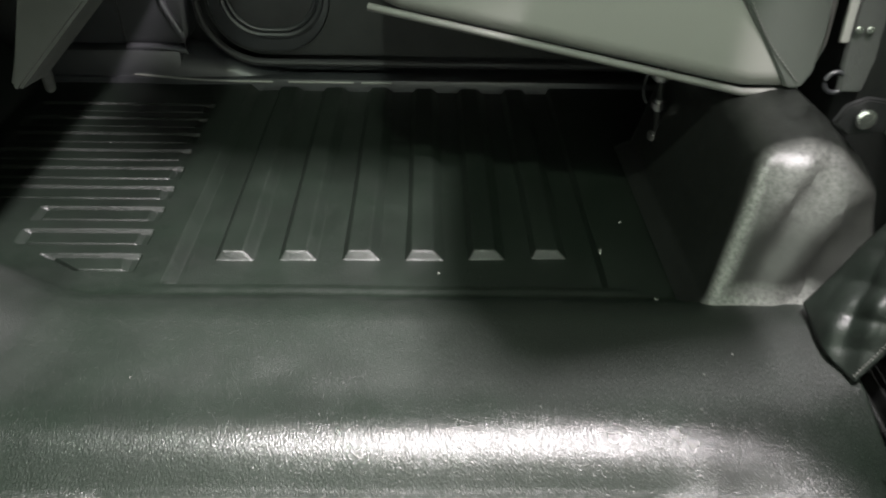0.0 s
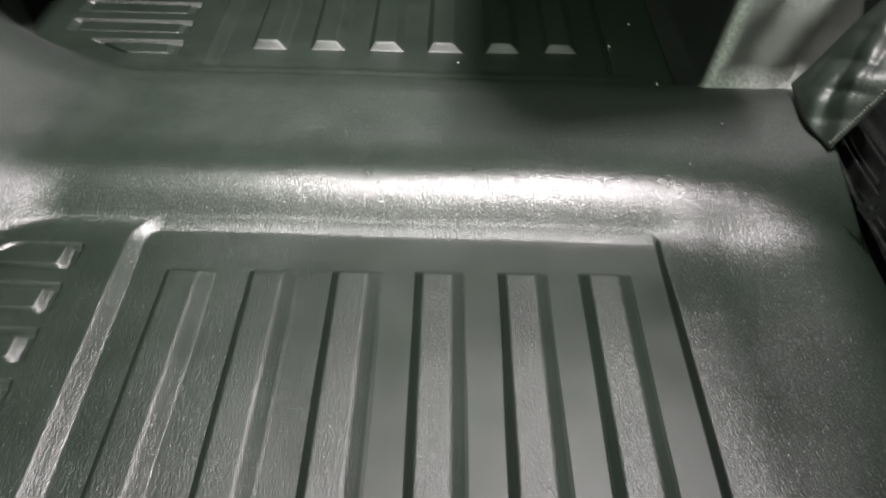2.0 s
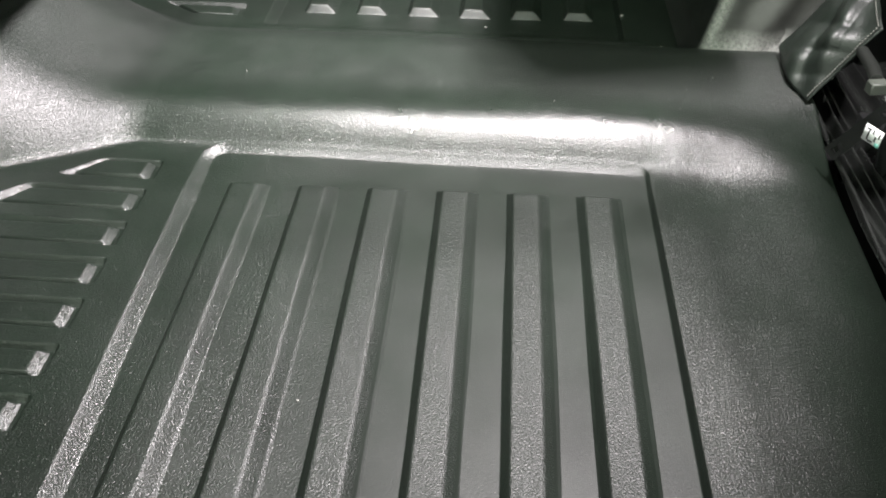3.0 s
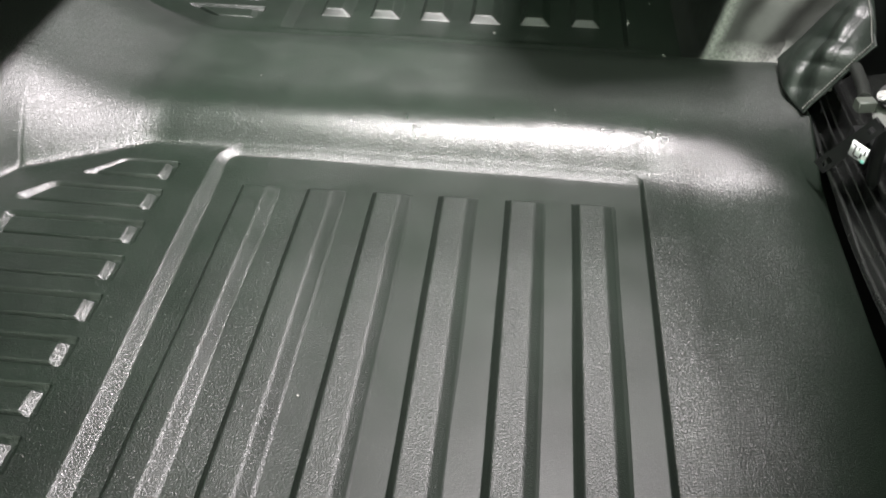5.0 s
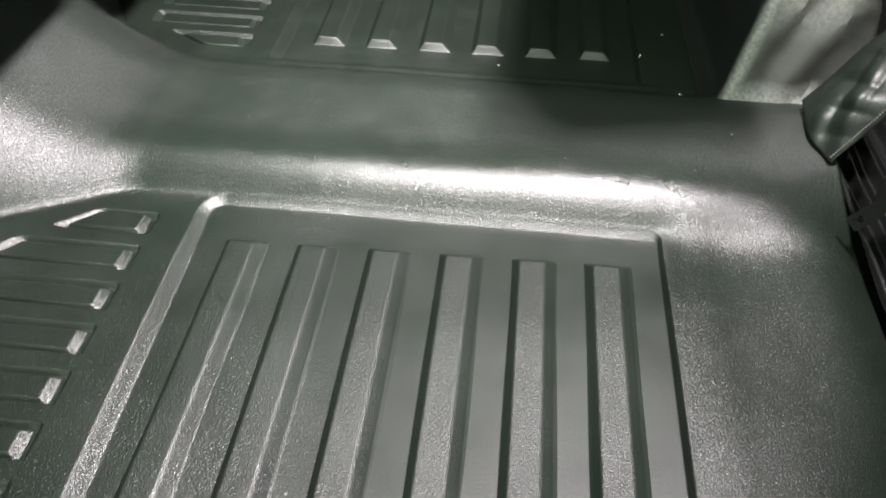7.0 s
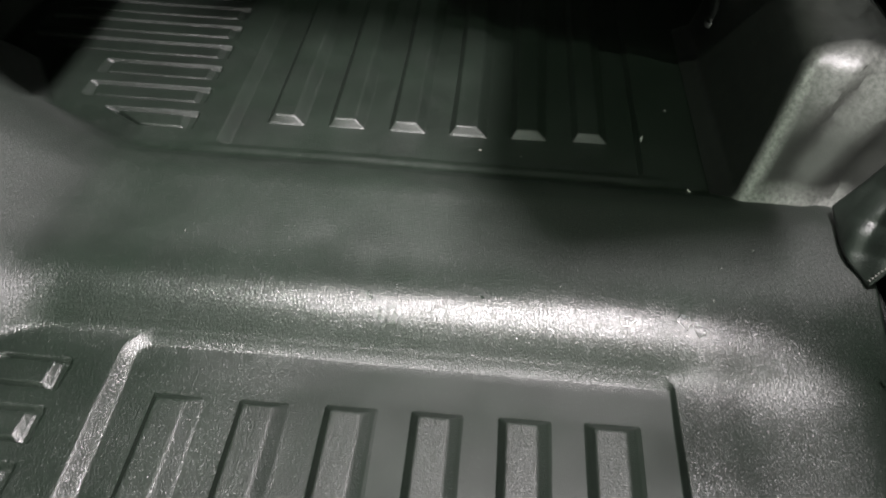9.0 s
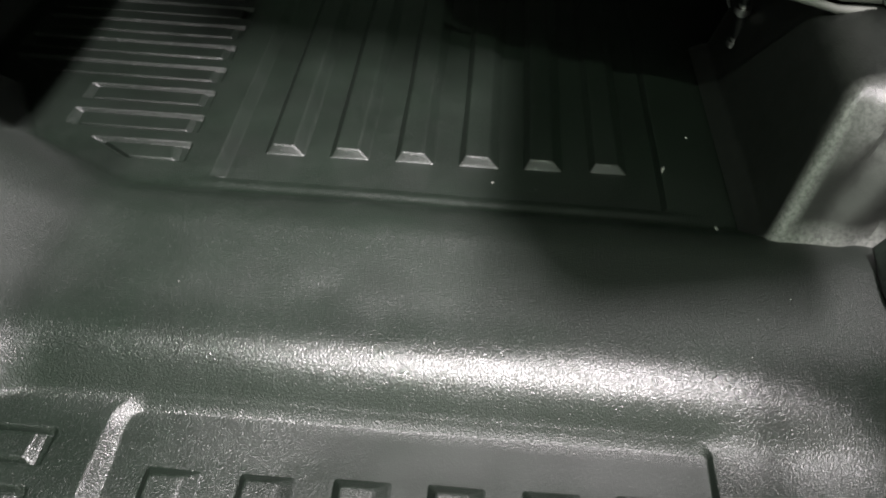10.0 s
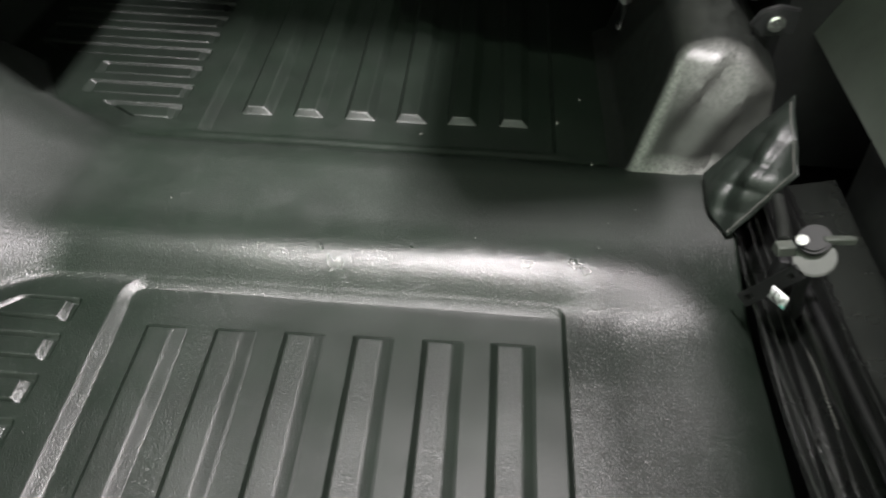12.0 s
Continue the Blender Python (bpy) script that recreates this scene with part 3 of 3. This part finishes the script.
def flap(u, v):
    a, b_, c, d = (np.array(p) for p in ((0.312, 0.567, 0.036), (0.326, 0.492, 0.020), (0.371, 0.498, 0.091), (0.380, 0.586, 0.119)))
    p = [(1 - u) * (1 - v) * a[k] + (1 - v) * u * b_[k] + u * v * c[k] + (1 - u) * v * d[k] for k in range(3)]
    bulge = 0.007 * np.sin(np.pi * u) ** 0.7 * np.sin(np.pi * v) ** 0.7
    crease = 0.0022 * np.sin(np.pi * u) * np.sin(np.pi * v) * (np.abs(np.sin(11 * v - 7 * u)) + np.abs(np.sin(8 * u + 5 * v + 0.7)))
    bulge = bulge + crease * 2.2 + 0.0035 * np.sin(np.pi * u) * np.sin(9 * v + 6 * u * u) + 0.0025 * np.sin(np.pi * v) * np.sin(7 * u - 8 * v + 3 * u * v)
    low = 0.010 * np.sin(np.pi * u) * (1 - v)
    return p[0] - bulge * 0.6 - low * 0.7, p[1] - bulge * 0.6 - low * 0.9, p[2] + bulge * 0.5


def on_flap(u, v):
    p = flap(np.array([u]), np.array([v]))
    return (float(p[0][0]) - 0.0012, float(p[1][0]) - 0.0012, float(p[2][0]) + 0.001)


flap_thing = empty("vinyl_flap", "black stitched leatherette flap over the cover's end", "flap", (0.35, 0.54, 0.0))
fl = link_mesh("panel", grid_mesh("flap_panel", flap, 48, 48), FLAP, flap_thing)
fl.modifiers.new("thick", "SOLIDIFY").thickness = 0.002
part("stitching", stitches([on_flap(0.95, 0.03 + 0.033 * k) for k in range(29)], 0.0009, 0.0), THREAD, flap_thing)
part("stitching", stitches([on_flap(0.95 - 0.033 * k, 0.965) for k in range(28)], 0.0009, 0.0), THREAD, flap_thing)

rail = empty("seat_rail", "dark round steel seat rail", "rail", (0.43, 0.2, 0))
part("bar", tube([(0.412, -0.15, 0.016), (0.397, 0.256, 0.020), (0.386, 0.397, 0.020), (0.380, 0.47, 0.018)], 0.0045), STEEL, rail)
part("foot", box(0.368, 0.396, 0.462, 0.480, -0.05, 0.02, 0.003), STEEL, rail)

lever = empty("seat_latch", "black slotted steel latch plate with a white sticker", "latch", (0.345, 0.40, 0.05))
# the plate climbs from the mat's edge towards the hub
along = Vector((0.016, -0.033, 0.063)).normalized()
facing = Vector((-0.35, -0.75, 0.56))
facing = (facing - along * facing.dot(along)).normalized()
turn = Matrix((along, facing.cross(along), facing)).transposed().to_4x4()
mm = Matrix.Translation((0.336, 0.3975, 0.0495)) @ turn @ Matrix.Diagonal((0.78, 0.80, 1, 1))


def slotted(m):
    bm = bmesh.new()
    for x0, x1, y0, y1 in ((-0.053, 0.053, 0.003, 0.008), (-0.053, 0.053, -0.008, -0.003), (-0.053, -0.046, -0.003, 0.003), (-0.030, 0.034, -0.003, 0.003), (0.044, 0.053, -0.003, 0.003)):
        piece = box(x0, x1, y0, y1, -0.0012, 0.0012)
        me = bpy.data.meshes.new("piece")
        piece.to_mesh(me)
        piece.free()
        bm.from_mesh(me)
        bpy.data.meshes.remove(me)
    bmesh.ops.remove_doubles(bm, verts=bm.verts, dist=1e-5)
    bmesh.ops.transform(bm, matrix=m, verts=bm.verts)
    return bm


part("plate", slotted(mm), STEEL, lever)
ms = Matrix.Translation((0.3345, 0.3735, 0.0607)) @ turn @ Matrix.Rotation(radians(24), 4, "Z") @ Matrix.Diagonal((0.9, 0.9, 1, 1))
stick = part("sticker", box(-0.0085, 0.0085, -0.0085, 0.0085, -0.0003, 0.0003, 0, 1, ms), WHITE, lever, "white printed sticker")
for x0, x1, y0, y1 in ((-0.005, 0.001, -0.004, -0.0025), (0.002, 0.007, -0.001, 0.0005), (-0.006, 0.004, 0.003, 0.0045), (0.0, 0.006, -0.007, -0.0055), (0.0045, 0.006, 0.002, 0.007), (-0.007, -0.0055, -0.002, 0.003)):
    part("print_bar", box(x0, x1, y0, y1, 0.0004, 0.0006, 0, 1, ms), INK, stick)
part("print_corner", box(-0.0085, -0.005, -0.0085, -0.0045, 0.0004, 0.0006, 0, 1, ms), TEAL, stick)
tilt = Matrix.Rotation(radians(-25), 4, "Y") @ Matrix.Rotation(radians(20), 4, "X")
part("disc", cyl(0.0165, 0.004, Matrix.Translation((0.362, 0.398, 0.083)) @ tilt, 36, 0.001), DISC, lever, "grey metal half disc")
part("hub", cyl(0.013, 0.008, Matrix.Translation((0.361, 0.407, 0.094)) @ tilt, 24, 0.002), STEEL, lever)
part("rivet", cyl(0.0048, 0.005, Matrix.Translation((0.350, 0.404, 0.0955)) @ tilt, 16, 0.0015), CHROME, lever, "bright rivet")
part("block", box(-0.0075, 0.0075, -0.005, 0.005, -0.006, 0.004, 0.001, 1, Matrix.Translation((0.338, 0.4025, 0.088)) @ Matrix.Rotation(radians(10), 4, "Z")), DISC, lever)
part("rod", tube([(0.3535, 0.481, 0.077), (0.345, 0.435, 0.086), (0.339, 0.409, 0.089)], 0.0052, 12), METAL, lever)
part("arm", box(-0.013, 0.013, -0.003, 0.003, -0.003, 0.003, 0.0008, 1, Matrix.Translation((0.3785, 0.404, 0.098)) @ Matrix.Rotation(radians(6), 4, "Z")), DISC, lever)
part("bracket", tube([(0.362, 0.402, 0.080), (0.372, 0.42, 0.03), (0.385, 0.43, -0.02)], 0.006, 10), STEEL, lever)

# ---------------------------------------------------------------- belt anchor
anchor = empty("belt_anchor", "black steel belt bracket with a bright bolt", "bracket", (0.382, 0.69, 0.14))
up = Matrix.Translation((0.3725, 0.672, 0.149)) @ Matrix.Rotation(radians(90), 4, "X")
part("bracket", prism([(-0.024, -0.006), (-0.010, -0.018), (0.022, -0.014), (0.022, 0.014), (0.0, 0.017), (-0.016, 0.010)], -0.002, 0.002, (0.0015,), up), STEEL, anchor)
part("bolt", cyl(0.0088, 0.008, up @ Matrix.Translation((0, 0, 0.005)), 24, 0.0025), CHROME, anchor, "bright domed bolt")
belt = empty("belt_strap", "grey belt stalk with two bright rivets", "belt", (0.37, 0.70, 0.16))
part("stalk", prism([(-0.011, 0), (0.010, 0), (0.014, 0.03), (0.012, 0.15), (-0.012, 0.15), (-0.013, 0.03)], -0.002, 0.002, (0.0015,), Matrix.Translation((0.370, 0.70, 0.158)) @ Matrix.Rotation(radians(90), 4, "X")), FABRIC, belt)
part("plate", box(0.345, 0.353, 0.690, 0.693, 0.204, 0.30, 0.001, 1), PALE, belt, "pale plate")
for x in (0.3615, 0.3705):
    part("rivet", cyl(0.0034, 0.003, Matrix.Translation((x, 0.696, 0.2135)) @ Matrix.Rotation(radians(90), 4, "X"), 16, 0.001), CHROME, belt, "bright rivet")
ring = tagged(part("wire_loop", tube([(0.356 + 0.009 * math.cos(a), 0.70, 0.167 + 0.009 * math.sin(a)) for a in [0.2 + 0.3 * k for k in range(18)]], 0.0022), PLASTIC), "black plastic cable loop beside the belt", "cable")

# ---------------------------------------------------------------- seat strut, far door, dash
strut = empty("seat_strut", "black steel strut under the seat", "strut", (0.255, 0.84, 0))
part("rod", tube([(0.250, 0.846, 0.17), (0.254, 0.845, 0.09), (0.258, 0.843, 0.0)], 0.0045), STEEL, strut)
for z, r in ((0.115, 0.010), (0.083, 0.008), (0.048, 0.008), (0.022, 0.006)):
    part("collar", cyl(r, 0.012, Matrix.Translation((0.2575 - 0.045 * z, 0.8435 + 0.015 * z, z)), 16, 0.003), WORN, strut)
part("clip", tube([(0.243 + 0.008 * math.cos(a), 0.842, 0.105 + 0.020 * math.sin(a)) for a in [1.2 + 0.35 * k for k in range(10)]], 0.0015), DARK, strut)


def ring_xz(x0, x1, z0, z1, r, y, tube_r, n=8):
    pts = [(p[0], y, p[1]) for p in rounded_ring(x0, x1, z0, z1, r, n)]
    return tube(pts + pts[:2], tube_r, 8)


def rounded_plate(x0, x1, z0, z1, r, y0, y1):
    """An upright plate with rounded corners, facing the near side."""
    bm = bmesh.new()
    pts = rounded_ring(x0, x1, z0, z1, r, 10)
    e = min(0.006, (y1 - y0) / 3)
    rings = []
    for y, inset in ((y1, 0.0), (y0 + e, 0.0), (y0 + e * 0.3, e * 0.3), (y0, e)):
        rings.append([bm.verts.new((p[0], y, p[1])) for p in rounded_ring(x0 + inset, x1 - inset, z0 + inset, z1 - inset, max(0.001, r - inset), 10)])
    n = len(pts)
    for a, c in zip(rings, rings[1:]):
        for j in range(n):
            bm.faces.new((a[j], a[(j + 1) % n], c[(j + 1) % n], c[j]))
    bm.faces.new(rings[0])
    bm.faces.new(rings[-1])
    return bm


door = empty("door_far", "black plastic door with a recessed speaker pocket", "door", (0, 1.1, 0), kind="structure")
part("panel", rounded_plate(-0.268, 0.9, 0.033, 0.66, 0.075, 1.105, 1.17), DOORCLOTH, door, "dark grey fabric door panel")
part("speaker_panel", rounded_plate(-0.262, -0.108, 0.040, 0.62, 0.070, 1.098, 1.112), PLASTIC, door)
part("speaker_dish", rounded_plate(-0.236, -0.126, 0.072, 0.30, 0.045, 1.096, 1.101), DARK, door)
part("speaker_rim", ring_xz(-0.243, -0.119, 0.064, 0.31, 0.05, 1.097, 0.004), PLASTIC, door, "glossy black pocket rim")
part("speaker_rim", ring_xz(-0.236, -0.126, 0.071, 0.30, 0.045, 1.095, 0.0025), PLASTIC, door, "glossy black pocket rim")
part("door_seal", ring_xz(-0.276, 0.9, 0.026, 0.66, 0.08, 1.10, 0.005), DARK, door)
sill = empty("sill_trim", "black plastic door sill strip with pale edge", "trim", (0, 1.09, 0), kind="structure")
part("strip", box(-0.47, 0.6, 1.083, 1.13, -0.03, 0.010, 0.005), PLASTIC, sill)
for x0, x1 in ((-0.44, -0.185), (-0.165, -0.08), (-0.07, -0.03)):
    part("pale_edge", tube([(x0 + (x1 - x0) * k / 6, 1.083 + 0.012 * max(0, -0.3 - (x0 + (x1 - x0) * k / 6)) * 8, 0.006 + 0.05 * max(0, -0.25 - (x0 + (x1 - x0) * k / 6))) for k in range(7)], 0.0014, 8), PALE, sill, "pale edge line")


def kick_sweep(u, v):
    """The moulding that falls from the kick panel's ledge into the door sill."""
    x = -0.315 + 0.36 * u
    top = 0.010 + 0.036 * (1 - smooth((u - 0.02) / 0.42))
    return x, 1.128 - 0.042 * np.sin(v * np.pi / 2) ** 0.8, -0.015 + (top + 0.015) * np.cos(v * np.pi / 2) ** 0.6


kick = empty("kick_panel", "black plastic kick panel with a moulded ridge", "trim", (-0.37, 1.1, 0), kind="structure")
part("lower", box(-0.50, -0.30, 1.088, 1.132, -0.02, 0.045, 0.008), PLASTIC, kick)
link_mesh("sweep", grid_mesh("sweep", kick_sweep, 48, 16), PLASTIC, kick)
part("upper", rounded_plate(-0.47, -0.290, 0.046, 0.5, 0.02, 1.102, 1.14), PLASTIC, kick)
part("ridge", tube([(-0.37, 1.098, 0.046), (-0.33, 1.094, 0.047), (-0.292, 1.094, 0.042), (-0.300, 1.098, 0.065), (-0.318, 1.10, 0.10), (-0.325, 1.10, 0.16)], 0.0045, 10), RIDGE, kick, "moulded ridge")
part("joint", tube([(-0.378, 1.10, 0.12), (-0.372, 1.10, 0.05)], 0.0016, 6), DARK, kick)
pedal = empty("pedal", "bare steel pedal arm beside the pale dash panel", "pedal", (-0.38, 0.88, 0.1))
part("arm", tube([(-0.366, 0.842, 0.125), (-0.372, 0.86, 0.10), (-0.390, 0.90, 0.07)], 0.006, 12), GREY, pedal)

# dashboard underside and an added far block, unseen, set to shade the left floor
tagged(part("dashboard", box(-0.74, -0.222, 0.10, 0.53, 0.31, 0.70, 0.02), PLASTIC), "dark plastic dashboard underside", "dashboard", kind="structure")
tagged(part("far_shade_block", box(-0.74, -0.190, 0.535, 1.17, 0.31, 0.70, 0.02), PLASTIC), "unseen dark block that shades the far left floor", "dashboard", kind="structure")
trim = empty("dash_trim", "pale grey tapering lower dash panel", "trim", (-0.33, 0.8, 0.2))
bm = prism([(-0.378, 0.118), (-0.364, 0.106), (-0.272, 0.205), (-0.17, 0.5), (-0.34, 0.5), (-0.348, 0.2)], 0.0, 0.06, (0.006,), Matrix.Translation((0, 0.84, 0)) @ Matrix.Rotation(radians(90), 4, "X"), 0.003)
part("panel", bm, GREY, trim)

# ---------------------------------------------------------------- crumbs and lint on the mat
def crumbs():
    bm = bmesh.new()
    rnd = random.Random(4)
    spots = [(0.210, 0.609, 0.004), (0.177, 0.690, 0.006), (0.027, 0.664, 0.0016), (-0.075, 0.132, 0.0010), (0.205, 0.743, 0.0016), (0.26, 0.832, 0.002)]
    for k in range(14):
        spots.append((rnd.uniform(-0.33, 0.3), rnd.uniform(0.0, 0.9), rnd.uniform(0.0003, 0.0007)))
    for x, y, size in spots:
        z = float(mat_height(np.array([x]), np.array([y]))[0])
        if z < LAND - 0.003:
            z = PANEL
        m = Matrix.Translation((x, y, z + 0.0008)) @ Matrix.Rotation(rnd.uniform(0, 3), 4, "Z") @ Matrix.Diagonal((size, 0.0012 if size > 0.003 else size * 0.8, 0.0009, 1))
        bmesh.ops.create_icosphere(bm, subdivisions=1, radius=1.0, matrix=m)
    return bm


tagged(part("crumbs", crumbs(), PALE), "small pale crumbs and lint on the mat", "crumbs", kind="stuff")
